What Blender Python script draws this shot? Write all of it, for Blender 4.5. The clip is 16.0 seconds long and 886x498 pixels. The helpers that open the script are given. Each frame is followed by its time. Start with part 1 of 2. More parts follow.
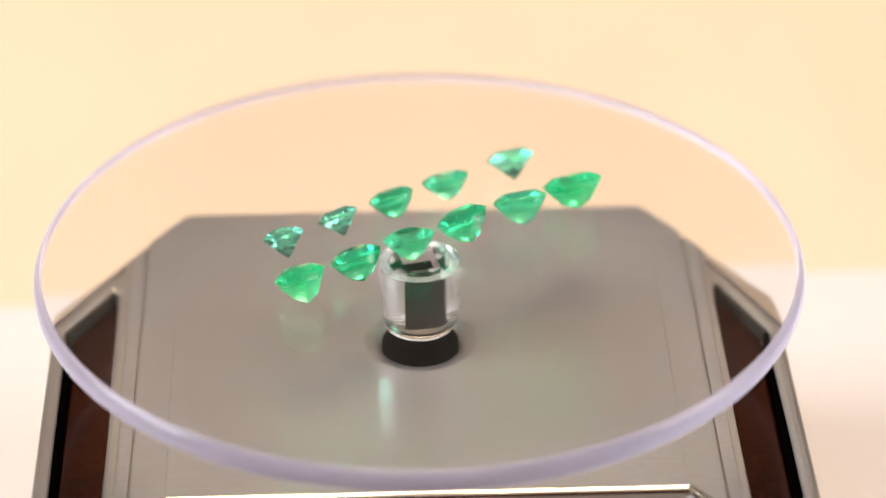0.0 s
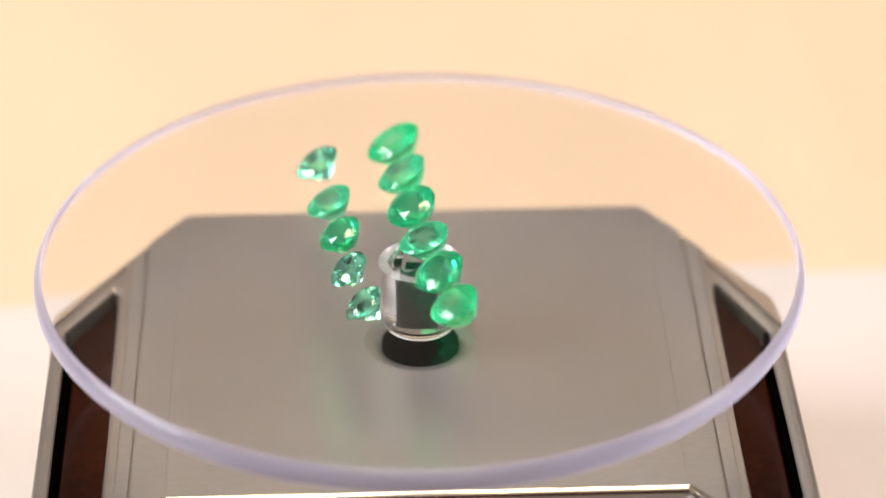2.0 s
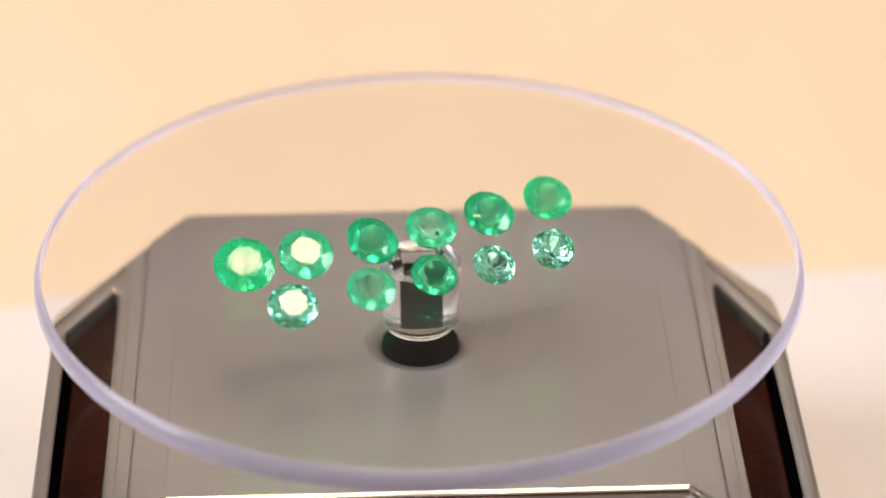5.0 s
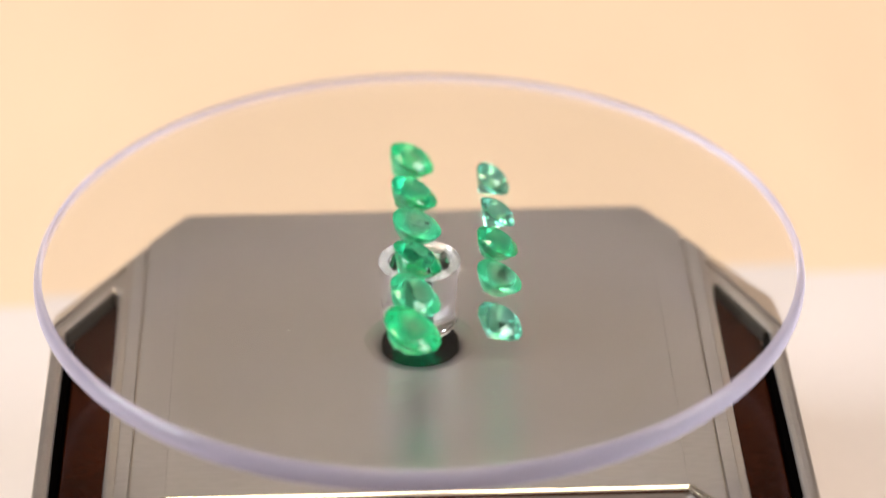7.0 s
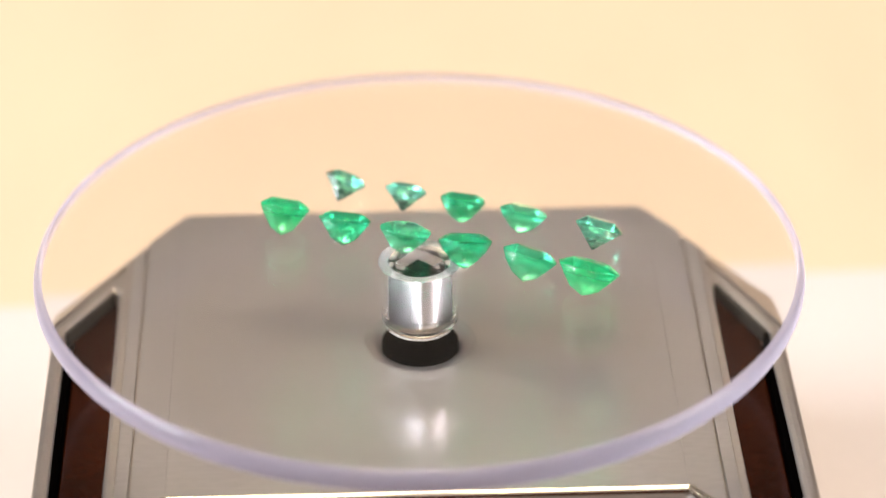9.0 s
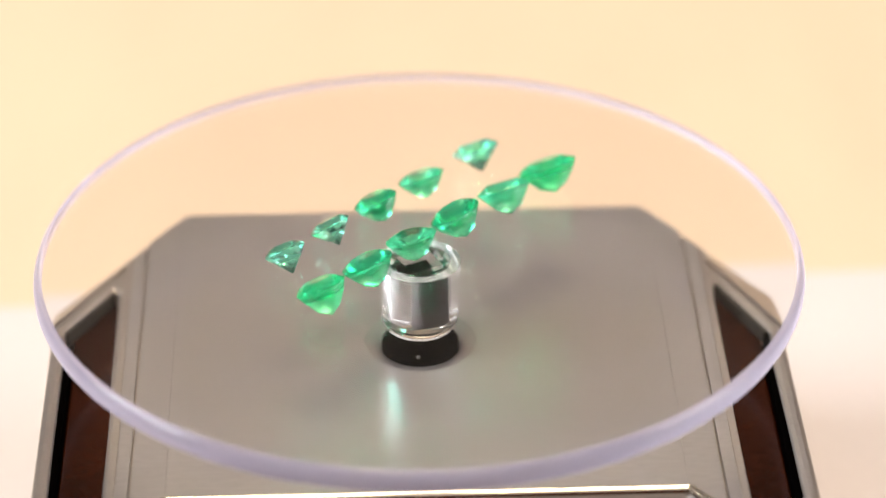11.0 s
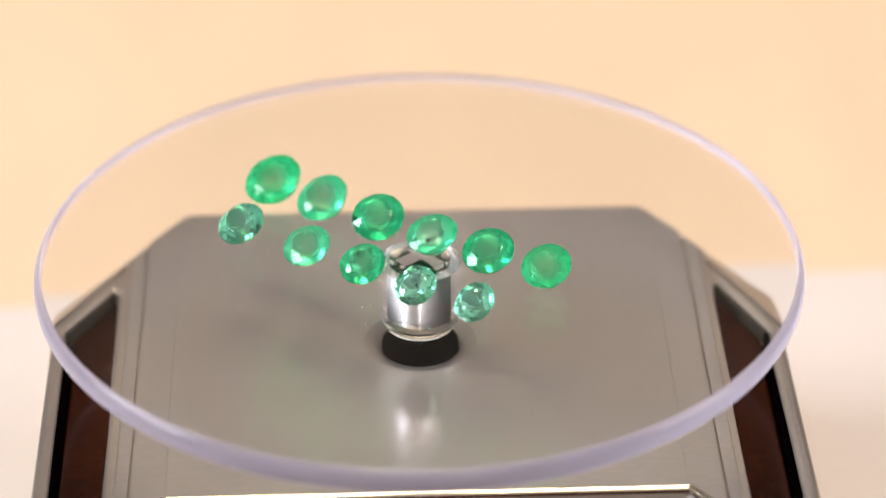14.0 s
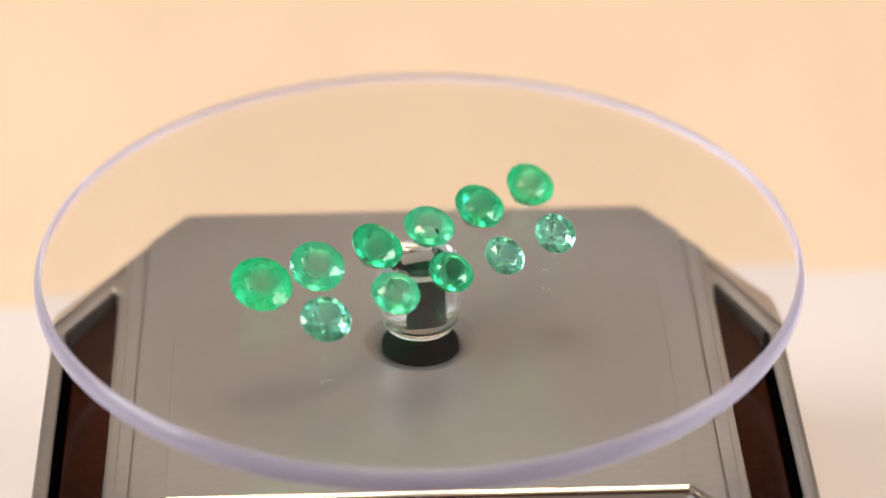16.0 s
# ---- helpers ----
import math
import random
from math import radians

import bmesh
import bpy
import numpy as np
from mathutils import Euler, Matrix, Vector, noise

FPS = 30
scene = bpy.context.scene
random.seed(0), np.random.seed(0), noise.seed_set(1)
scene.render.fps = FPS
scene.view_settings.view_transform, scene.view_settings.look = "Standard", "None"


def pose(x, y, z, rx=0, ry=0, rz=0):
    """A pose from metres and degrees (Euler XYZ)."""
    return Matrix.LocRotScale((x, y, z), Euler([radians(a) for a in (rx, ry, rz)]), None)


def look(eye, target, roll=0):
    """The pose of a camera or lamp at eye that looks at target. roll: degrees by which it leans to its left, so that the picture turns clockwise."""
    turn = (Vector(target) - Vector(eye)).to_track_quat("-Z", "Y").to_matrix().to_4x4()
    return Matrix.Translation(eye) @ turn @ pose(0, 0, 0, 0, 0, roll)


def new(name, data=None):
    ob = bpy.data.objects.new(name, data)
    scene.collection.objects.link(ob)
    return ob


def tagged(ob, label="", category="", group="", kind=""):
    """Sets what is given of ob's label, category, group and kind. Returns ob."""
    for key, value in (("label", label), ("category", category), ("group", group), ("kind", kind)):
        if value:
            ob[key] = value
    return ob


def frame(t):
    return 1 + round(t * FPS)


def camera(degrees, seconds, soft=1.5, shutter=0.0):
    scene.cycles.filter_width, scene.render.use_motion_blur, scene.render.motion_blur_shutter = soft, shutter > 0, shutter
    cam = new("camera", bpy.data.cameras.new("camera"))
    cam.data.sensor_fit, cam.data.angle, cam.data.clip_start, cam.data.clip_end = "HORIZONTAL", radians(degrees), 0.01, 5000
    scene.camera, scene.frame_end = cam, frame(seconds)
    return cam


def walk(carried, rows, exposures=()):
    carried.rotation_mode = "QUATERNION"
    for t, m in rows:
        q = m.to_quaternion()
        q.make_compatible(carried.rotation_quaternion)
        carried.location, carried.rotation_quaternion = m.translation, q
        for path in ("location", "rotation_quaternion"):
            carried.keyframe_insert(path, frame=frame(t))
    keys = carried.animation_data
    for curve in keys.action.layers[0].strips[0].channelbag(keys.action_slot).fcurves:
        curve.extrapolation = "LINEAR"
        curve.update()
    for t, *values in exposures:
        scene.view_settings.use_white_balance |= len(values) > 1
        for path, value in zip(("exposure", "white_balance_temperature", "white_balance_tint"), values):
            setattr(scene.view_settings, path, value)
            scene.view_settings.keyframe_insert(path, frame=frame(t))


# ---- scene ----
# ---------------------------------------------------------------- camera
TURN = 33.88                      # degrees per second of the rotating plate, counter-clockwise from above
SECONDS = 16.0
TOP = 0.0442                      # height of the clear plate's upper face
EYE = Vector((0.0, -0.3203, 0.1947 + TOP))
AIM = Vector((0.00281, 0.00015, 0.00026 + TOP))

cam = camera(15.95, SECONDS, soft=1.5)
cam.data.dof.use_dof = True
cam.data.dof.focus_distance = 0.369
cam.data.dof.aperture_fstop = 11.0
EXPOSURE = [(0.0, 0.14), (0.5, 0.14), (1.0, 0.11), (2.0, 0.06), (3.0, 0.03), (4.0, 0.01), (5.0, -0.03), (6.5, -0.10), (7.0, -0.02), (7.5, 0.12), (8.0, 0.15), (9.0, 0.17),
            (10.6, 0.15), (11.5, 0.11), (12.5, 0.03), (14.0, -0.02), (15.5, -0.08), (SECONDS, -0.10)]
STAND = look(EYE, AIM, -0.39)
walk(cam, [(0.0, STAND), (SECONDS, STAND)], exposures=[(t, 0.43 + e) for t, e in EXPOSURE])

# ---------------------------------------------------------------- world and lamps
world = bpy.data.worlds.new("room_air")
scene.world = world
world.use_nodes = True
world.node_tree.nodes["Background"].inputs[0].default_value = (0.9, 0.95, 1.0, 1)
world.node_tree.nodes["Background"].inputs[1].default_value = 0.05


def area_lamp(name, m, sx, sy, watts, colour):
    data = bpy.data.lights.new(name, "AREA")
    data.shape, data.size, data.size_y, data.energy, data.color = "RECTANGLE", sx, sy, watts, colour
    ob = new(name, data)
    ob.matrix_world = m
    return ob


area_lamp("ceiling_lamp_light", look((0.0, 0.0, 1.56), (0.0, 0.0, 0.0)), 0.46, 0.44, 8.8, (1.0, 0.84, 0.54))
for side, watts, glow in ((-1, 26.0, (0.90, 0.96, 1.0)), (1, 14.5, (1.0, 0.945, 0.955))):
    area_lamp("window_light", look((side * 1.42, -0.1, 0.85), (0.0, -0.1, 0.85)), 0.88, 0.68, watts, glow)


# ---------------------------------------------------------------- materials
def material(name, colour, rough=0.5, metal=0.0, transmission=0.0, ior=1.45, vary=0.08, scale=60.0, fine=900.0,
             bump=0.0, stretch=(1, 1, 1), shine=0.5):
    m = bpy.data.materials.new(name)
    m.use_nodes = True
    nt = m.node_tree
    b = nt.nodes["Principled BSDF"]
    b.inputs["Roughness"].default_value = rough
    b.inputs["Metallic"].default_value = metal
    b.inputs["Transmission Weight"].default_value = transmission
    b.inputs["IOR"].default_value = ior
    b.inputs["Specular IOR Level"].default_value = shine
    b.inputs["Base Color"].default_value = (*colour, 1)
    if vary or bump:
        tc = nt.nodes.new("ShaderNodeTexCoord")
        mp = nt.nodes.new("ShaderNodeMapping")
        mp.inputs["Scale"].default_value = stretch
        nt.links.new(tc.outputs["Object"], mp.inputs[0])
        big, small = nt.nodes.new("ShaderNodeTexNoise"), nt.nodes.new("ShaderNodeTexNoise")
        for n, sc in ((big, scale), (small, fine)):
            n.inputs["Scale"].default_value = sc
            n.inputs["Detail"].default_value = 4
            nt.links.new(mp.outputs[0], n.inputs["Vector"])
        add = nt.nodes.new("ShaderNodeMath")
        add.operation = "ADD"
        nt.links.new(big.outputs[0], add.inputs[0])
        nt.links.new(small.outputs[0], add.inputs[1])
        ramp = nt.nodes.new("ShaderNodeMapRange")
        ramp.inputs["From Min"].default_value, ramp.inputs["From Max"].default_value = 0.6, 1.4
        nt.links.new(add.outputs[0], ramp.inputs[0])
        mix = nt.nodes.new("ShaderNodeMix")
        mix.data_type = "RGBA"
        mix.inputs[6].default_value = (*[c * (1 - vary) for c in colour], 1)
        mix.inputs[7].default_value = (*[min(1, c * (1 + vary)) for c in colour], 1)
        nt.links.new(ramp.outputs[0], mix.inputs[0])
        nt.links.new(mix.outputs[2], b.inputs["Base Color"])
        if bump:
            bp = nt.nodes.new("ShaderNodeBump")
            bp.inputs["Strength"].default_value = 1.0
            bp.inputs["Distance"].default_value = bump
            nt.links.new(small.outputs[0], bp.inputs["Height"])
            nt.links.new(bp.outputs[0], b.inputs["Normal"])
    return m


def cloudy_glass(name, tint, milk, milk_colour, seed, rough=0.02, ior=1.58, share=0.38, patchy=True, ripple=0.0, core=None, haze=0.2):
    """Coloured clear stone or plastic with cloudy inclusions that scatter light."""
    m = bpy.data.materials.new(name)
    m.use_nodes = True
    nt = m.node_tree
    nt.nodes.remove(nt.nodes["Principled BSDF"])
    out = nt.nodes["Material Output"]
    glass = nt.nodes.new("ShaderNodeBsdfPrincipled")
    glass.inputs["Base Color"].default_value = (*tint, 1)
    glass.inputs["Transmission Weight"].default_value = 1.0
    glass.inputs["Roughness"].default_value = rough
    glass.inputs["IOR"].default_value = ior
    if core:                              # paler towards the axis: the see-through table is put into the tint
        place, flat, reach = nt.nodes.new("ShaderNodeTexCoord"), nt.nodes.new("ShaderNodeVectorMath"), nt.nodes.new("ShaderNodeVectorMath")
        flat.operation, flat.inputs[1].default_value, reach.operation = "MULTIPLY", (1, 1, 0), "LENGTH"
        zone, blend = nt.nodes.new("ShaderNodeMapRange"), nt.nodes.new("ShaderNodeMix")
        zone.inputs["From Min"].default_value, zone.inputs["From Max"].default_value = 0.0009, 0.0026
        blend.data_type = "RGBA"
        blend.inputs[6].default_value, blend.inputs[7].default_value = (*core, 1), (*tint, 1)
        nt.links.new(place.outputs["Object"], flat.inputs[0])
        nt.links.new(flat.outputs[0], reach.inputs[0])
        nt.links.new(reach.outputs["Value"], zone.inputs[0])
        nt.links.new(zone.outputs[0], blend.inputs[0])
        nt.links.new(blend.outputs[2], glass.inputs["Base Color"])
        split, worn = nt.nodes.new("ShaderNodeSeparateXYZ"), nt.nodes.new("ShaderNodeMapRange")      # the pavilion is less well polished than the crown
        worn.inputs["From Min"].default_value, worn.inputs["From Max"].default_value = -0.0002, -0.0010
        worn.inputs["To Min"].default_value, worn.inputs["To Max"].default_value = rough, rough + haze
        nt.links.new(place.outputs["Object"], split.inputs[0])
        nt.links.new(split.outputs[2], worn.inputs[0])
        nt.links.new(worn.outputs[0], glass.inputs["Roughness"])
    if ripple:                            # healed cracks and wavy growth lines bend the light
        wave, bend, where = nt.nodes.new("ShaderNodeTexNoise"), nt.nodes.new("ShaderNodeBump"), nt.nodes.new("ShaderNodeTexCoord")
        wave.inputs["Scale"].default_value = 1100
        wave.inputs["Detail"].default_value = 3
        bend.inputs["Distance"].default_value = ripple
        nt.links.new(where.outputs["Object"], wave.inputs["Vector"])
        nt.links.new(wave.outputs[0], bend.inputs["Height"])
        nt.links.new(bend.outputs[0], glass.inputs["Normal"])
    tr = nt.nodes.new("ShaderNodeBsdfTranslucent")
    di = nt.nodes.new("ShaderNodeBsdfDiffuse")
    for n in (tr, di):
        n.inputs["Color"].default_value = (*milk_colour, 1)
    both = nt.nodes.new("ShaderNodeMixShader")
    both.inputs[0].default_value = share
    nt.links.new(tr.outputs[0], both.inputs[1])
    nt.links.new(di.outputs[0], both.inputs[2])
    tc = nt.nodes.new("ShaderNodeTexCoord")
    mp = nt.nodes.new("ShaderNodeMapping")
    mp.inputs["Location"].default_value = (seed, seed * 2.3, 0)
    no = nt.nodes.new("ShaderNodeTexNoise")
    no.inputs["Scale"].default_value = 420
    no.inputs["Detail"].default_value = 6
    nt.links.new(tc.outputs["Object"], mp.inputs[0])
    nt.links.new(mp.outputs[0], no.inputs["Vector"])
    mr = nt.nodes.new("ShaderNodeMapRange")
    mr.inputs["From Min"].default_value, mr.inputs["From Max"].default_value = 0.3, 0.72
    mr.inputs["To Min"].default_value, mr.inputs["To Max"].default_value = milk * (0.15 if patchy else 1.0), min(1, milk * (2.3 if patchy else 1.0))
    nt.links.new(no.outputs[0], mr.inputs[0])
    mix = nt.nodes.new("ShaderNodeMixShader")
    if core:                              # milk thinned towards the axis, which softens the facet pattern there
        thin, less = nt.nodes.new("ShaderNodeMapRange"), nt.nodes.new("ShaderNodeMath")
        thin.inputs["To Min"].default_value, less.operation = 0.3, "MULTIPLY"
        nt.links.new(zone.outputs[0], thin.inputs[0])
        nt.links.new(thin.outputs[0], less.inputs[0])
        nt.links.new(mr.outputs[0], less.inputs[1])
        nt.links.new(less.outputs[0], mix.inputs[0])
    else:
        nt.links.new(mr.outputs[0], mix.inputs[0])
    nt.links.new(glass.outputs[0], mix.inputs[1])
    nt.links.new(both.outputs[0], mix.inputs[2])
    nt.links.new(mix.outputs[0], out.inputs[0])
    return m


DESK = material("peach_desk", (0.75, 0.56, 0.41), 0.6, vary=0.05, scale=5, fine=40, stretch=(1, 0.35, 1))
CARD = material("white_card", (0.69, 0.61, 0.605), 0.7, vary=0.03, scale=20, fine=700, bump=0.00003)
PAINT = material("wall_paint", (0.26, 0.235, 0.21), 0.8, vary=0.04, scale=2, fine=60)
DIM = material("dim_reflection_wall", (0.08, 0.067, 0.057), 0.8, vary=0.1, scale=2, fine=40)
PALE = material("pale_bounce_wall", (0.55, 0.53, 0.49), 0.8, vary=0.04, scale=2, fine=60)
CEIL = material("ceiling_paint", (0.24, 0.225, 0.20), 0.85, vary=0.03, scale=2, fine=60)
STEEL = material("satin_steel", (0.462, 0.430, 0.445), 0.29, metal=0.85, vary=0.08, scale=60, fine=1600, bump=0.0000012, stretch=(0.3, 1, 1))
brush = STEEL.node_tree.nodes.new("ShaderNodeCombineXYZ")          # brushed from side to side, so that gloss spreads to and fro
brush.inputs[1].default_value = 1.0
STEEL.node_tree.links.new(brush.outputs[0], STEEL.node_tree.nodes["Principled BSDF"].inputs["Tangent"])
STEEL.node_tree.nodes["Principled BSDF"].inputs["Anisotropic"].default_value = 0.5
TRIM = material("grey_trim", (0.41, 0.36, 0.335), 0.36, metal=0.8, vary=0.06, scale=90, fine=1500)
BRIGHT = material("polished_edge", (0.93, 0.86, 0.78), 0.12, metal=1.0, vary=0.03)
BLACK = material("gloss_black_plastic", (0.0005, 0.0005, 0.0005), 0.10, vary=0.2, shine=0.06)
MATT = material("matt_black", (0.0008, 0.0006, 0.0006), 0.3, vary=0.2, shine=0.0)
SHADE = material("recess_shade", (0.035, 0.030, 0.026), 0.5, vary=0.15, scale=200, shine=0.2)
CELL = material("solar_cell", (0.019, 0.0046, 0.0020), 0.12, vary=0.08, scale=120, fine=900, shine=0.14)
CLEAR = material("clear_acrylic", (0.996, 0.996, 1.0), 0.0, transmission=1.0, ior=1.49, vary=0)
LOW_SHINE = material("low_reflection_acrylic", (0.998, 0.998, 1.0), 0.0, transmission=1.0, ior=1.49, vary=0)
LOW_SHINE.node_tree.nodes["Principled BSDF"].inputs["Specular Tint"].default_value = (0.5, 0.5, 0.52, 1)     # reflections halved so that the black hub below stays dark
WHITE = material("white_plastic", (0.82, 0.82, 0.84), 0.35, vary=0.03, scale=300)
DUST = material("white_dust", (0.85, 0.85, 0.85), 0.8, vary=0.1)

# lavender light reflected inside the clear rim is put into tint and milk
EDGE = cloudy_glass("edge_inner_reflection", (0.95, 0.92, 1.0), 0.40, (0.83, 0.77, 1.0), 0.0, 0.09, 1.58, 0.5, False)
# core: centre tint that stands in for light passing straight through the table
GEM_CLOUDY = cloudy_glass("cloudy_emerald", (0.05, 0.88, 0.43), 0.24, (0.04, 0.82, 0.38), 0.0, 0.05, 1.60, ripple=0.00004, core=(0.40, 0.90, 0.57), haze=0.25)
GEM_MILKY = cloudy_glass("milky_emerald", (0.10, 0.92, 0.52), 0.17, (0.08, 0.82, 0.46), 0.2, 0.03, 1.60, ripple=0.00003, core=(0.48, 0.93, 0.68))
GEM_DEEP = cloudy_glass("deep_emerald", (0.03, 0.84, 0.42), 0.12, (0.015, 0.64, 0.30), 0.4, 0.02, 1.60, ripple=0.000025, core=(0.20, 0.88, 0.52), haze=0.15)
FROSTED = cloudy_glass("frosted_ring", (0.98, 0.98, 1.0), 0.2, (0.9, 0.9, 0.95), 0.0, 0.1, 1.49, 0.6, False)
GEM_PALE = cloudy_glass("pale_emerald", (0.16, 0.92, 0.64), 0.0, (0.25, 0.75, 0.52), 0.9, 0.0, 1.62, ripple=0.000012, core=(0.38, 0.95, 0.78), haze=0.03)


# ---------------------------------------------------------------- mesh helpers
def mesh_of(name, bm, mat, smooth=False):
    me = bpy.data.meshes.new(name)
    bmesh.ops.recalc_face_normals(bm, faces=bm.faces)
    bm.to_mesh(me)
    bm.free()
    me.materials.append(mat)
    if smooth:
        me.shade_smooth()
        me.set_sharp_from_angle(angle=radians(35))
    return me


def thing(name, bm, mat, label="", category="", group="", kind="", smooth=False):
    return tagged(new(name, mesh_of(name, bm, mat, smooth)), label, category, group, kind)


def part(name, bm, mat, parent, label="", smooth=False):
    ob = new(name, mesh_of(name, bm, mat, smooth))
    ob.parent = parent
    return tagged(ob, label)


def box(x0, y0, z0, x1, y1, z1, bevel=0.0, seg=2):
    bm = bmesh.new()
    bmesh.ops.create_cube(bm, size=1.0)
    for v in bm.verts:
        v.co = Vector((x0 if v.co.x < 0 else x1, y0 if v.co.y < 0 else y1, z0 if v.co.z < 0 else z1))
    if bevel:
        bmesh.ops.bevel(bm, geom=bm.edges[:], offset=bevel, segments=seg, affect="EDGES", profile=0.5)
    return bm


def lathe(profile, seg=96, closed=False):
    """Turns (radius, height) points round the z axis; radius 0 makes a pole. closed joins the last point to the first."""
    bm = bmesh.new()
    rings = []
    for r, z in profile:
        if r < 1e-7:
            rings.append([bm.verts.new((0, 0, z))])
        else:
            rings.append([bm.verts.new((r * math.cos(2 * math.pi * k / seg), r * math.sin(2 * math.pi * k / seg), z)) for k in range(seg)])
    pairs = list(zip(rings, rings[1:])) + ([(rings[-1], rings[0])] if closed else [])
    for a, b in pairs:
        for k in range(seg):
            n = (k + 1) % seg
            f = [a[k % len(a)], a[n % len(a)], b[n % len(b)], b[k % len(b)]]
            f = list(dict.fromkeys(f))
            if len(f) > 2:
                bm.faces.new(f)
    return bm


def prism(outline, z0, z1, holes=(), bevel=0.0):
    """A plate with the given outline and rectangular or polygonal holes cut through it."""
    bm = bmesh.new()
    edges = []
    for loop in (outline, *holes):
        vs = [bm.verts.new((x, y, z1)) for x, y in loop]
        edges += [bm.edges.new((vs[k], vs[(k + 1) % len(vs)])) for k in range(len(vs))]
    bmesh.ops.triangle_fill(bm, use_beauty=True, edges=edges)
    got = bmesh.ops.extrude_face_region(bm, geom=bm.faces[:])
    for v in got["geom"]:
        if isinstance(v, bmesh.types.BMVert):
            v.co.z = z0
    bmesh.ops.recalc_face_normals(bm, faces=bm.faces)
    if bevel:
        sharp = [e for e in bm.edges if len(e.link_faces) == 2 and e.calc_face_angle(0) > 0.5]
        bmesh.ops.bevel(bm, geom=sharp, offset=bevel, segments=2, affect="EDGES", profile=0.5)
    return bm


# ---------------------------------------------------------------- room
tagged(new("desk", mesh_of("desk", box(-1.4, -1.3, -0.03, 1.4, 1.2, 0.0), DESK)), "warm peach matt desk top that runs into the distance", "desk", kind="structure")
# unseen wall added beyond the desk, dark so that plate and steel reflect little
thing("wall_north", box(-1.4, 1.2, -0.03, 1.4, 1.26, 1.6), DIM, "unseen wall, dark brown to keep reflections dim", "wall", kind="structure")
# unseen wall behind the camera, pale to throw light back on stones and post
thing("wall_south", box(-1.4, -1.36, -0.03, 1.4, -1.3, 1.6), PALE, "unseen wall, off-white to bounce light onto the stones", "wall", kind="structure")


# unseen side walls that close the room, toned down for contrast in the stones
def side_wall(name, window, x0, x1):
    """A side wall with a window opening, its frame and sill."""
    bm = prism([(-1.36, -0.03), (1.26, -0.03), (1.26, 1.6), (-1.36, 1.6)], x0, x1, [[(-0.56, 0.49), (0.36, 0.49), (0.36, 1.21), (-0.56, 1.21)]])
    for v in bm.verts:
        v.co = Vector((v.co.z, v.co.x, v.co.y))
    thing(name, bm, PAINT, "unseen light brown wall with a window", "wall", kind="structure")
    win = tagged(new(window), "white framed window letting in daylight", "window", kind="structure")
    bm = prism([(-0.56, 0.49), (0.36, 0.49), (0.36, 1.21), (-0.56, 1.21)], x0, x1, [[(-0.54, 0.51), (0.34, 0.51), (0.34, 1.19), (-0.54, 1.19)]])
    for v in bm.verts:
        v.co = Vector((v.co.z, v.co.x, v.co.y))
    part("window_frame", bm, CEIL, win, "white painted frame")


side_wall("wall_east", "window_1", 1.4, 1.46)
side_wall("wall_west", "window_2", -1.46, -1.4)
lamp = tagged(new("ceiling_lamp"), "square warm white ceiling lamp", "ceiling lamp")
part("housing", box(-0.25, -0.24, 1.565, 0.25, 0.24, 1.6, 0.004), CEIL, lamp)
# unseen ceiling added above, kept dark so that the stones gain contrast
thing("ceiling", box(-1.46, -1.36, 1.6, 1.46, 1.26, 1.66), CEIL, "unseen grey ceiling, kept dark for contrast in the stones", "ceiling", kind="structure")

card = thing("card_sheet", box(-0.30, -0.30, 0.0, 0.32, 0.0606, 0.0012, 0.0004), CARD, "white paper card lying under the turntable", "card")
card.matrix_world = pose(0, 0, 0, 0, 0, 3.5)

# ---------------------------------------------------------------- turntable base
BASE_TOP = TOP - 0.0142
base = tagged(new("turntable_base"), "satin grey turntable base with dark solar panels, on white card", "turntable")
base.matrix_world = pose(0, 0, 0, 0, 0, 1.25)
LOW = 0.0012                      # the card's upper face


def mm(*pts):
    return [(x / 1000, y / 1000) for x, y in pts]


def ring_points(r, n=64):
    return [(r * math.cos(2 * math.pi * k / n), r * math.sin(2 * math.pi * k / n)) for k in range(n)]


OUTLINE = mm((-45.0, -66), (44.5, -66), (44.5, 1.0), (43.8, 3.2), (38.6, 14.2), (29.2, 31.2), (-29.2, 31.2), (-39.0, 15.6), (-44.5, 6.4), (-45.0, 5.0))
SIDE = mm((36.4, -58), (42.8, -58), (42.4, 2.0), (37.2, 13.4), (36.6, 12.6))
SIDE_L = mm((-37.0, 13.8), (-37.7, 14.6), (-43.2, 5.2), (-43.0, -58), (-36.9, -58))
FRONT = mm((-31.4, -60), (31.4, -60), (31.4, -32.2), (29.5, -29.4), (-29.5, -29.4), (-31.4, -32.2))
part("body", prism(mm((-44.7, -65.7), (44.2, -65.7), (44.2, 14.8), (29.0, 30.9), (-29.0, 30.9), (-44.7, 14.8)), LOW, BASE_TOP - 0.0045, bevel=0.0008), TRIM, base)
cover = part("cover", prism(OUTLINE, BASE_TOP - 0.0042, BASE_TOP - 0.0006, [SIDE, SIDE_L, FRONT, ring_points(0.00665)], 0.0007), TRIM, base, "grey metal top frame")
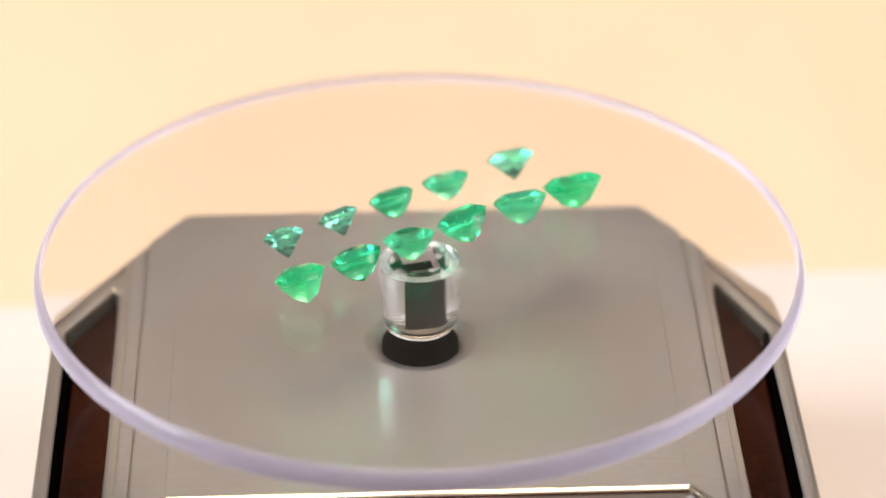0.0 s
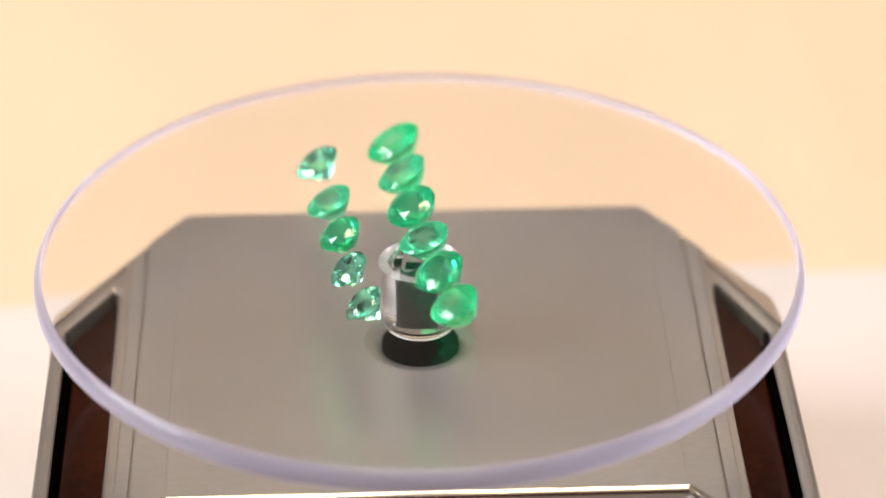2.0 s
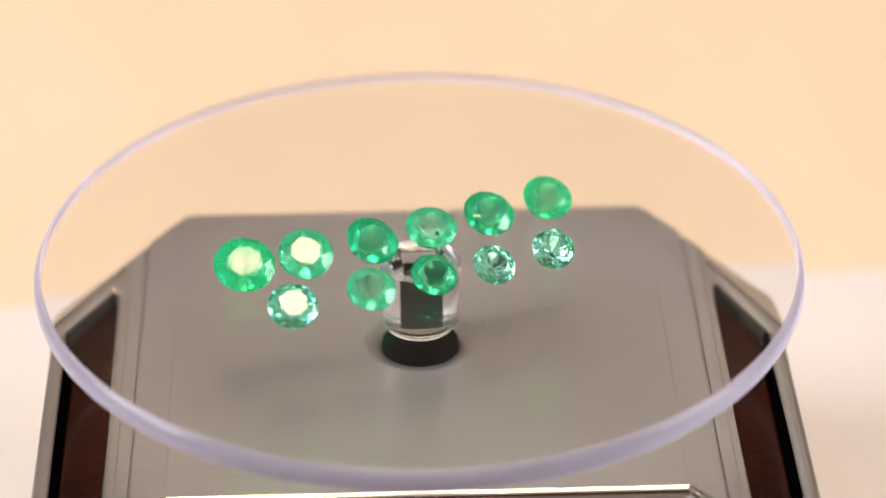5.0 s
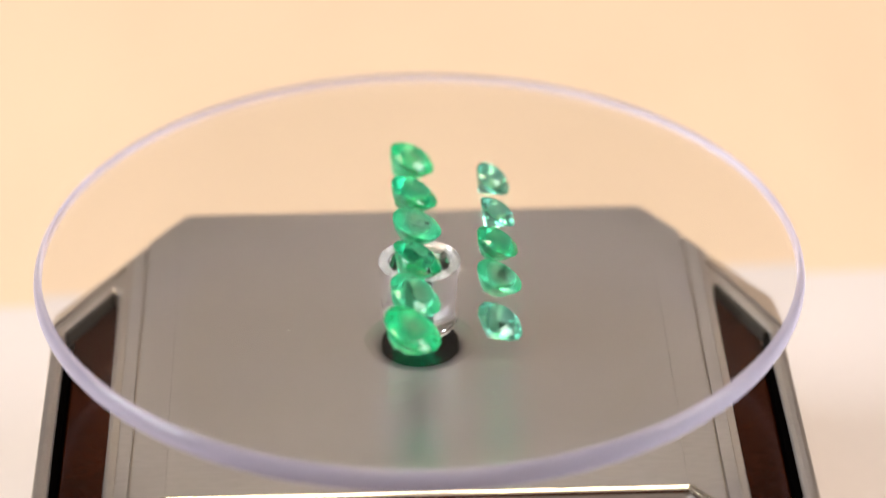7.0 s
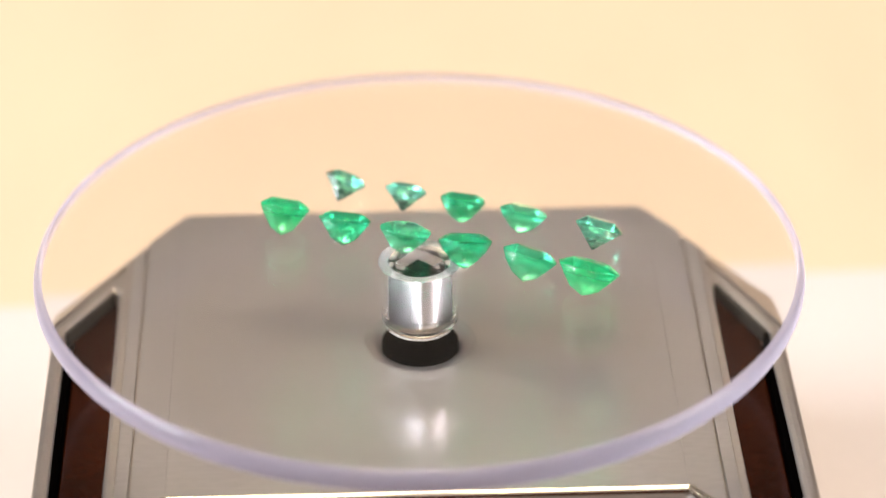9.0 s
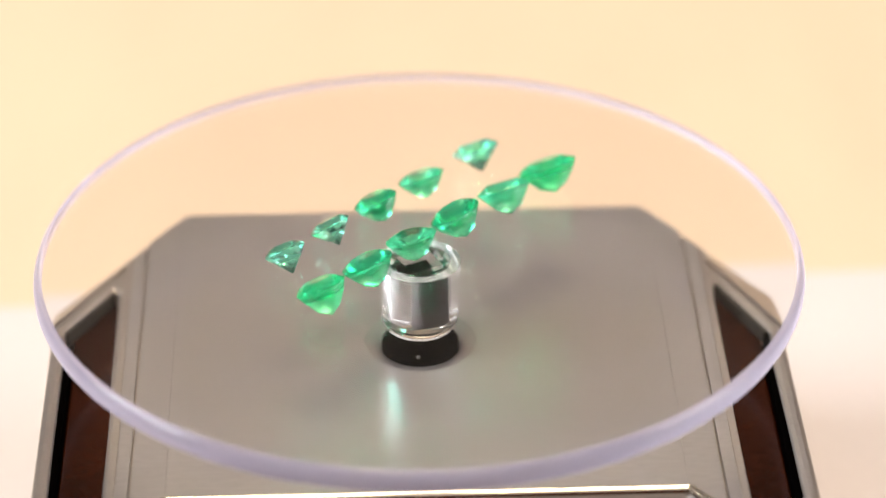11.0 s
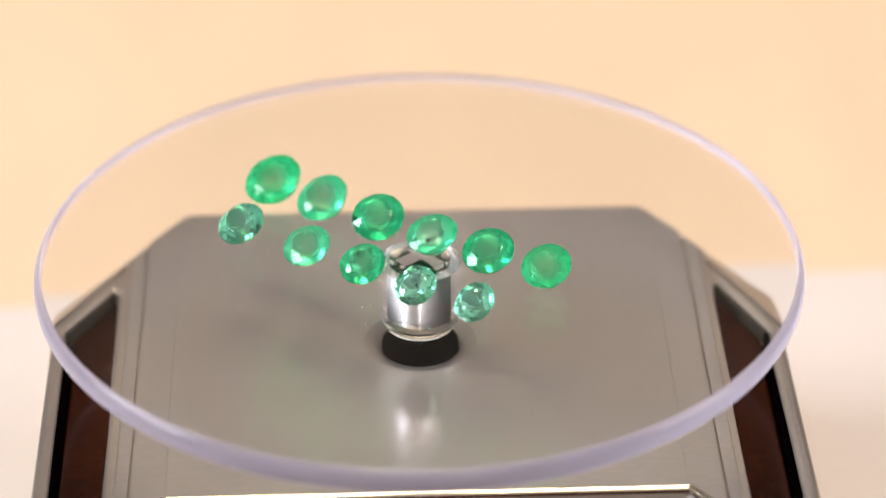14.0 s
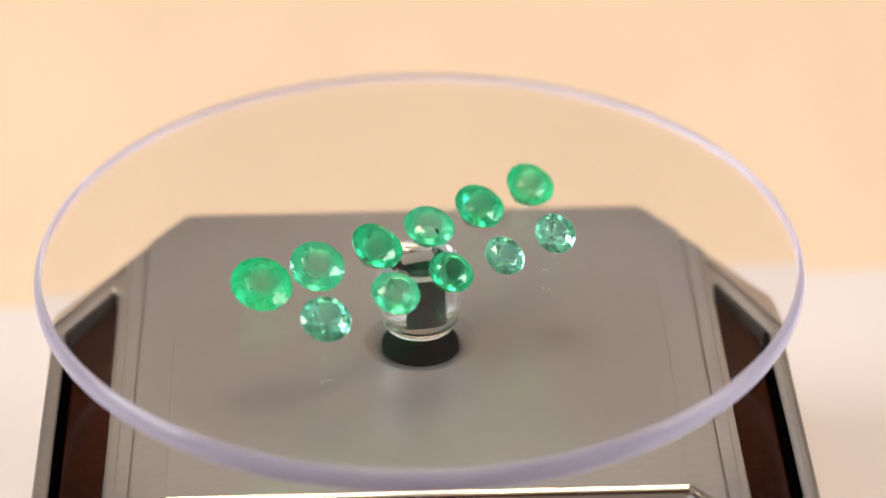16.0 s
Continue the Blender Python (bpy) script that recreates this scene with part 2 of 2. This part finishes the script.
for s in (1, -1):
    side_plate = [(s * x, y) for x, y in mm((32.1, -65), (33.65, -65), (33.65, 24.2), (29.665, 30.0), (29.665, -29.0), (32.1, -32.4))]
    part("side_plate", prism(side_plate, BASE_TOP - 0.00055, BASE_TOP - 0.00002, (), 0.00002), STEEL, base, "brushed satin steel strip")
    side_strip = [(s * x, y) for x, y in mm((33.95, -65), (35.45, -65), (35.45, 21.1), (33.95, 23.3))]
    strip = part("side_strip", prism(side_strip, BASE_TOP - 0.00055, BASE_TOP - 0.00012, (), 0.00003), STEEL, base, "bluish grey steel strip")
    side_lip = [(s * x, y) for x, y in mm((35.46, -65), (36.4, -65), (36.4, 19.6), (35.46, 21.0))]
    part("side_lip", prism(side_lip, BASE_TOP - 0.00055, BASE_TOP - 0.00014, (), 0.0001), TRIM, strip, "rounded grey trim edge")


def corner_facet(ring, low):
    """A sloping rear corner of the housing, from its upper edge down to one low outer point."""
    bm = bmesh.new()
    zt = BASE_TOP - 0.0006
    top = [bm.verts.new((x, y, zt)) for x, y in ring]
    tip = bm.verts.new((low[0], low[1], zt - 0.004))
    under = [bm.verts.new((x, y, zt - 0.0042)) for x, y in ring]
    foot = bm.verts.new((low[0], low[1], zt - 0.0042))
    for k in range(len(ring) - 1):
        bm.faces.new((top[k], top[k + 1], tip))
        bm.faces.new((under[k], under[k + 1], foot))
        bm.faces.new((top[k], top[k + 1], under[k + 1], under[k]))
    bm.faces.new((top[-1], under[-1], foot, tip))
    bm.faces.new((top[0], under[0], foot, tip))
    return bm


part("corner_facet", corner_facet(mm((29.25, 31.2), (38.65, 14.2), (43.85, 3.2), (44.5, 1.05)), mm((44.6, 15.1))[0]), TRIM, base, "sloping grey metal corner")
part("corner_facet", corner_facet(mm((-29.25, 31.2), (-39.05, 15.6), (-44.55, 6.4), (-45.0, 5.05)), mm((-45.1, 15.1))[0]), TRIM, base, "sloping grey metal corner")
part("centre_plate", prism(mm((-29.64, -29.1), (29.64, -29.1), (29.64, 29.9), (28.9, 30.8), (-28.9, 30.8), (-29.64, 29.9)), BASE_TOP - 0.00055, BASE_TOP, [ring_points(0.00665)], 0.00002), STEEL, base, "brushed satin steel plate")
for inner, edge, back, wall in ((0.0364, 0.0417, 0.0134, SIDE), (-0.0369, -0.0423, 0.0146, SIDE_L)):
    outer = edge + math.copysign(0.0009, edge)
    x0, x1 = sorted((inner, edge))
    part("solar_panel", box(x0, -0.058, BASE_TOP - 0.0040, x1, back, BASE_TOP - 0.0030, 0.0002), CELL, base, "dark maroon solar cell strip")
    x0, x1 = sorted((edge + math.copysign(0.00005, edge), outer))
    part("recess_wall", box(x0, -0.058, BASE_TOP - 0.0041, x1, 0.002, BASE_TOP - 0.0012, 0.0001), MATT, cover, "black strip along the recess")
    tip, end = [Vector(p) for p in ((wall[3], wall[2]) if inner > 0 else (wall[1], wall[2]))]
    inward = Vector((-math.copysign(0.0003, inner), -0.0003))
    # dark strip that stands in for shade on the recess's slanting end
    part("recess_end", prism([tip, end, end + inward, tip + inward], BASE_TOP - 0.0029, BASE_TOP - 0.0011), SHADE, cover, "slanting recess edge, its shade put in as dark grey")
panel = part("front_panel", box(-0.0311, -0.0598, BASE_TOP - 0.0040, 0.0311, -0.0298, BASE_TOP - 0.0022, 0.0002), CELL, base, "dark glossy front solar panel")
part("front_frame", prism(mm((-32.3, -61), (32.3, -61), (32.3, -32.1), (30.0, -29.0), (-30.0, -29.0), (-32.3, -32.1)), BASE_TOP - 0.0006, BASE_TOP + 0.0004,
                          [mm((-31.3, -60), (31.3, -60), (31.3, -32.4), (29.4, -29.75), (-29.4, -29.75), (-31.3, -32.4))], 0.00034), BRIGHT, panel, "shiny metal panel frame")
part("hub_ring", lathe([(0.0048, BASE_TOP - 0.0006), (0.0056, BASE_TOP - 0.0003), (0.0062, BASE_TOP - 0.0001), (0.0066, BASE_TOP - 0.00002), (0.0066, BASE_TOP - 0.003), (0.0048, BASE_TOP - 0.003)], 96, True), STEEL, base, "countersunk steel ring", smooth=True)
part("hub", lathe([(0, BASE_TOP - 0.003), (0.0047, BASE_TOP - 0.003), (0.0047, BASE_TOP - 0.0003), (0.00466, BASE_TOP + 0.0001), (0.0045, BASE_TOP + 0.00035), (0.0043, BASE_TOP + 0.0005), (0.0038, BASE_TOP + 0.00055), (0.0034, BASE_TOP + 0.0002), (0, BASE_TOP + 0.0002)]), BLACK, base, "glossy black plastic hub", smooth=True)

# ---------------------------------------------------------------- rotating clear plate
THICK = 0.0029
R = 0.0456
platform = tagged(new("rotating_plate"), "clear round acrylic display plate on a clear post, inner reflections coloured into its edge", "display plate")
platform.matrix_world = pose(0, 0, TOP)
RI = R - 0.0010
bm = lathe([(0, 0.0), (RI, 0.0)], 192)
low = lathe([(0, -THICK), (RI, -THICK)], 192)
spare = bpy.data.meshes.new("spare")
low.to_mesh(spare)
bm.from_mesh(spare)
plate = part("plate", bm, LOW_SHINE, platform, "clear polished acrylic disc", smooth=True)
plate.visible_shadow = False
for poly in plate.data.polygons:          # the two faces look away from each other
    if (poly.normal.z > 0) != (poly.center.z > -THICK / 2):
        poly.flip()
half = THICK / 2
curve = [(RI + (R - RI) * math.cos(a), -half + half * math.sin(a)) for a in [math.pi * (k / 16 - 0.5) for k in range(1, 16)]]
rim = part("rim", lathe([(RI, -THICK)] + curve + [(RI, 0.0)], 192), EDGE, platform, "rounded clear edge, its lavender inner reflections put into the colour", smooth=True)
for poly in rim.data.polygons:
    if poly.normal.x * poly.center.x + poly.normal.y * poly.center.y < 0:
        poly.flip()


def post_mesh():
    """A tapered clear post with a square bore that ends above its foot."""
    bm = bmesh.new()
    seg, top, low = 96, -THICK - 0.00004, -0.0112
    prof = [(0.0049, top), (0.0049, top - 0.0003), (0.00458, low + 0.0010), (0.00448, low + 0.0008), (0.00458, low + 0.0006), (0.0045, low + 0.0002), (0.0043, low)]
    rings = [[bm.verts.new((r * math.cos(2 * math.pi * k / seg), r * math.sin(2 * math.pi * k / seg), z)) for k in range(seg)] for r, z in prof]
    for a, c in zip(rings, rings[1:]):
        for k in range(seg):
            bm.faces.new((a[k], a[(k + 1) % seg], c[(k + 1) % seg], c[k]))
    h = 0.00205
    corners = [(h * 1.4142 * math.cos(radians(a)), h * 1.4142 * math.sin(radians(a))) for a in (60, 150, 240, 330)]
    upper = [bm.verts.new((x, y, top)) for x, y in corners]
    floor = [bm.verts.new((x, y, low + 0.0009)) for x, y in corners]
    q = seg // 4
    for k in range(4):
        i0, n = seg // 6 + k * q, (k + 1) % 4
        arc = [rings[0][(i0 + j) % seg] for j in range(q + 1)]
        bm.faces.new([upper[k]] + arc + [upper[n]])
        bm.faces.new((upper[k], upper[n], floor[n], floor[k]))
    bm.faces.new(floor)
    bm.faces.new(rings[-1])
    return bm


post = part("post", post_mesh(), CLEAR, platform, "clear acrylic post with a square bore", smooth=True)
# white washer added under the post to brighten it from below
part("washer", lathe([(0.0028, -0.01165), (0.0040, -0.01165), (0.0041, -0.01155), (0.0041, -0.01135), (0.0040, -0.01128), (0.0028, -0.01128)], 64, True), WHITE, post, "white washer added to brighten the post", smooth=True)
# milky ring added for the white reflections at the post's top
part("post_ring", lathe([(0.0037, -THICK - 0.00003), (0.00485, -THICK - 0.00003), (0.00485, -THICK - 0.00001), (0.0037, -THICK - 0.00001)], 64, True), FROSTED, post, "frosted ring added to whiten the top of the post")
part("shaft", lathe([(0, -0.0140), (0.0025, -0.0140), (0.0025, -0.01122), (0, -0.01122)], 48), BLACK, platform, "black round drive shaft", smooth=True)
part("core", box(-0.00185, -0.00185, -0.0102, 0.00185, 0.00185, -0.0042, 0.0001), BLACK, post, "black square core in the bore").matrix_basis = pose(0, 0, 0, 0, 0, 15)
for x, y, r in ((-0.0053, -0.0222, 0.00009), (0.0235, -0.0007, 0.0001), (0.0224, -0.0034, 0.00009), (-0.0107, -0.0200, 0.00007)):
    bm = bmesh.new()
    bmesh.ops.create_icosphere(bm, subdivisions=1, radius=r)
    for v in bm.verts:
        v.co = Vector((x + v.co.x * 1.4, y + v.co.y, max(0, v.co.z) * 0.5 + 0.00001))
    part("dust_speck", bm, DUST, platform, "white speck of dust")


# ---------------------------------------------------------------- emeralds
def emerald_mesh(dia, pav, crown, table, seed, mat, belly, worn):
    """A round brilliant: table, stars, bezels, girdle, two tiers of pavilion facets and culet, slightly uneven as cut by hand."""
    rnd = random.Random(seed)
    bm = bmesh.new()
    rad = dia / 2

    def v(r, deg, z, jit=0.012, flat=False):
        a = radians(deg + rnd.uniform(-2, 2))
        k = rad * (r + rnd.uniform(-jit, jit))
        return bm.verts.new((k * math.cos(a), k * math.sin(a), dia * (z + rnd.uniform(-jit, jit) * (0 if flat else 0.3))))

    g = 0.012
    tab = [v(table, 45 * k, g + crown, 0.03, True) for k in range(8)]
    bez = [v(0.5 * (table + 1) + 0.03, 45 * k + 22.5, g + crown * 0.55) for k in range(8)]
    gu = [v(1.0, 22.5 * k, g, 0.006) for k in range(16)]
    gl = [bm.verts.new((p.co.x, p.co.y, p.co.z - 2 * g * dia)) for p in gu]
    mid = [v(belly[0], 45 * k + 22.5, -pav * belly[1]) for k in range(8)]
    keel = [v(belly[2], 45 * k, -pav * belly[3]) for k in range(8)]
    tip = bm.verts.new((rnd.uniform(-0.04, 0.04) * rad, rnd.uniform(-0.04, 0.04) * rad, -pav * dia))
    bm.faces.new(tab)
    for k in range(8):
        n, p = (k + 1) % 8, (k - 1) % 8
        bm.faces.new((tab[k], bez[k], tab[n]))
        bm.faces.new((tab[k], bez[p], gu[2 * k], bez[k]))
        bm.faces.new((bez[k], gu[2 * k], gu[2 * k + 1]))
        bm.faces.new((bez[k], gu[2 * k + 1], gu[(2 * k + 2) % 16]))
        bm.faces.new((mid[k], gl[2 * k], gl[2 * k + 1]))
        bm.faces.new((mid[k], gl[2 * k + 1], gl[(2 * k + 2) % 16]))
        bm.faces.new((mid[k], gl[2 * k], mid[p], keel[k]))
        bm.faces.new((mid[k], keel[k], tip, keel[n]))
    for k in range(16):
        bm.faces.new((gu[k], gu[(k + 1) % 16], gl[(k + 1) % 16], gl[k]))
    bmesh.ops.recalc_face_normals(bm, faces=bm.faces)
    bmesh.ops.bevel(bm, geom=[e for e in bm.edges if e.calc_face_angle(0) > 0.25], offset=dia * 0.006, segments=1, affect="EDGES", profile=0.5)
    me = mesh_of("emerald", bm, mat)
    if worn:                              # facet edges near the culet are rubbed away
        for poly in me.polygons:
            poly.use_smooth = poly.center.z < -0.30 * pav * dia
    return me


# place on the plate in mm at the start, diameter in mm, pavilion and crown depth, tilt and its heading in degrees, stone
GEMS = [
    (18.57, 11.01, 7.30, 0.460, 0.108, 29.1, 114, GEM_CLOUDY, "large bright green cloudy round emerald"),
    (12.12, 7.25, 6.62, 0.485, 0.125, 31.5, 109.5, GEM_MILKY, "milky bluish green round emerald"),
    (5.02, 3.07, 6.45, 0.515, 0.130, 30.5, 139.3, GEM_DEEP, "deep green round emerald with dark inclusion"),
    (-1.25, -1.09, 6.22, 0.488, 0.095, 20.9, 119.4, GEM_MILKY, "green round emerald with cloudy facets"),
    (-7.50, -5.44, 6.29, 0.510, 0.125, 28.6, 131, GEM_DEEP, "bright green round emerald"),
    (-13.88, -9.83, 6.05, 0.590, 0.140, 29.2, 126.0, GEM_CLOUDY, "yellowish green cloudy round emerald"),
    (11.33, 18.08, 5.90, 0.490, 0.150, 30.9, 111.5, GEM_PALE, "small pale bluish green clear emerald"),
    (3.22, 13.05, 5.83, 0.475, 0.105, 26.9, 118.0, GEM_MILKY, "small green round emerald"),
    (-3.36, 8.82, 5.55, 0.515, 0.135, 29.4, 128, GEM_DEEP, "small vivid green round emerald"),
    (-9.79, 4.95, 5.12, 0.520, 0.140, 36.0, 128.0, GEM_PALE, "small clear dark-facetted emerald"),
    (-16.09, 0.42, 5.09, 0.570, 0.155, 38.8, 112.9, GEM_PALE, "small very pale green emerald"),
]
stones = []
for i, (x, y, dia, pav, crown, tilt, head, mat, label) in enumerate(GEMS):
    me = emerald_mesh(dia / 1000, pav, crown, 0.57, 11 + i, mat, (0.70, 0.33, 0.34, 0.68) if mat is GEM_PALE else (0.80, 0.36, 0.45, 0.77), mat is not GEM_PALE)
    ob = tagged(new("emerald", me), label + " leaning on the clear plate", "gemstone", "emeralds on the plate")
    axis = Vector((-math.sin(radians(head)), math.cos(radians(head)), 0))
    lean = Matrix.Rotation(radians(tilt), 4, axis) @ Matrix.Rotation(radians(37 * i), 4, "Z")
    drop = min((lean @ v.co).z for v in me.vertices)
    stones.append((ob, Matrix.Translation((x / 1000, y / 1000, TOP + 0.00002 - drop)) @ lean))
    ob.matrix_world = stones[-1][1]
    if i in (2, 3):                       # a dark crystal shut in the stone
        spot = Vector((1.4, 2.2, -0.45)) / 1000 if i == 2 else Vector((-0.8, 0.7, -0.5)) / 1000
        at = lean.inverted() @ spot
        bm = bmesh.new()
        bmesh.ops.create_icosphere(bm, subdivisions=2, radius=0.00022)
        for v in bm.verts:
            v.co = at + Vector((v.co.x * 1.6, v.co.y, v.co.z * 0.8)) * (1 + 0.3 * noise.noise(v.co * 9000))
        part("inclusion", bm, BLACK, ob, "black mineral inclusion")


# ---------------------------------------------------------------- movement
def motions():
    steps = [0.2 * k for k in range(81)]
    turn = lambda t: Matrix.Rotation(radians(TURN * t), 4, "Z")
    walk(platform, [(t, Matrix.Translation((0, 0, TOP)) @ turn(t)) for t in steps])
    for ob, start in stones:
        walk(ob, [(t, turn(t) @ start) for t in steps])


motions()
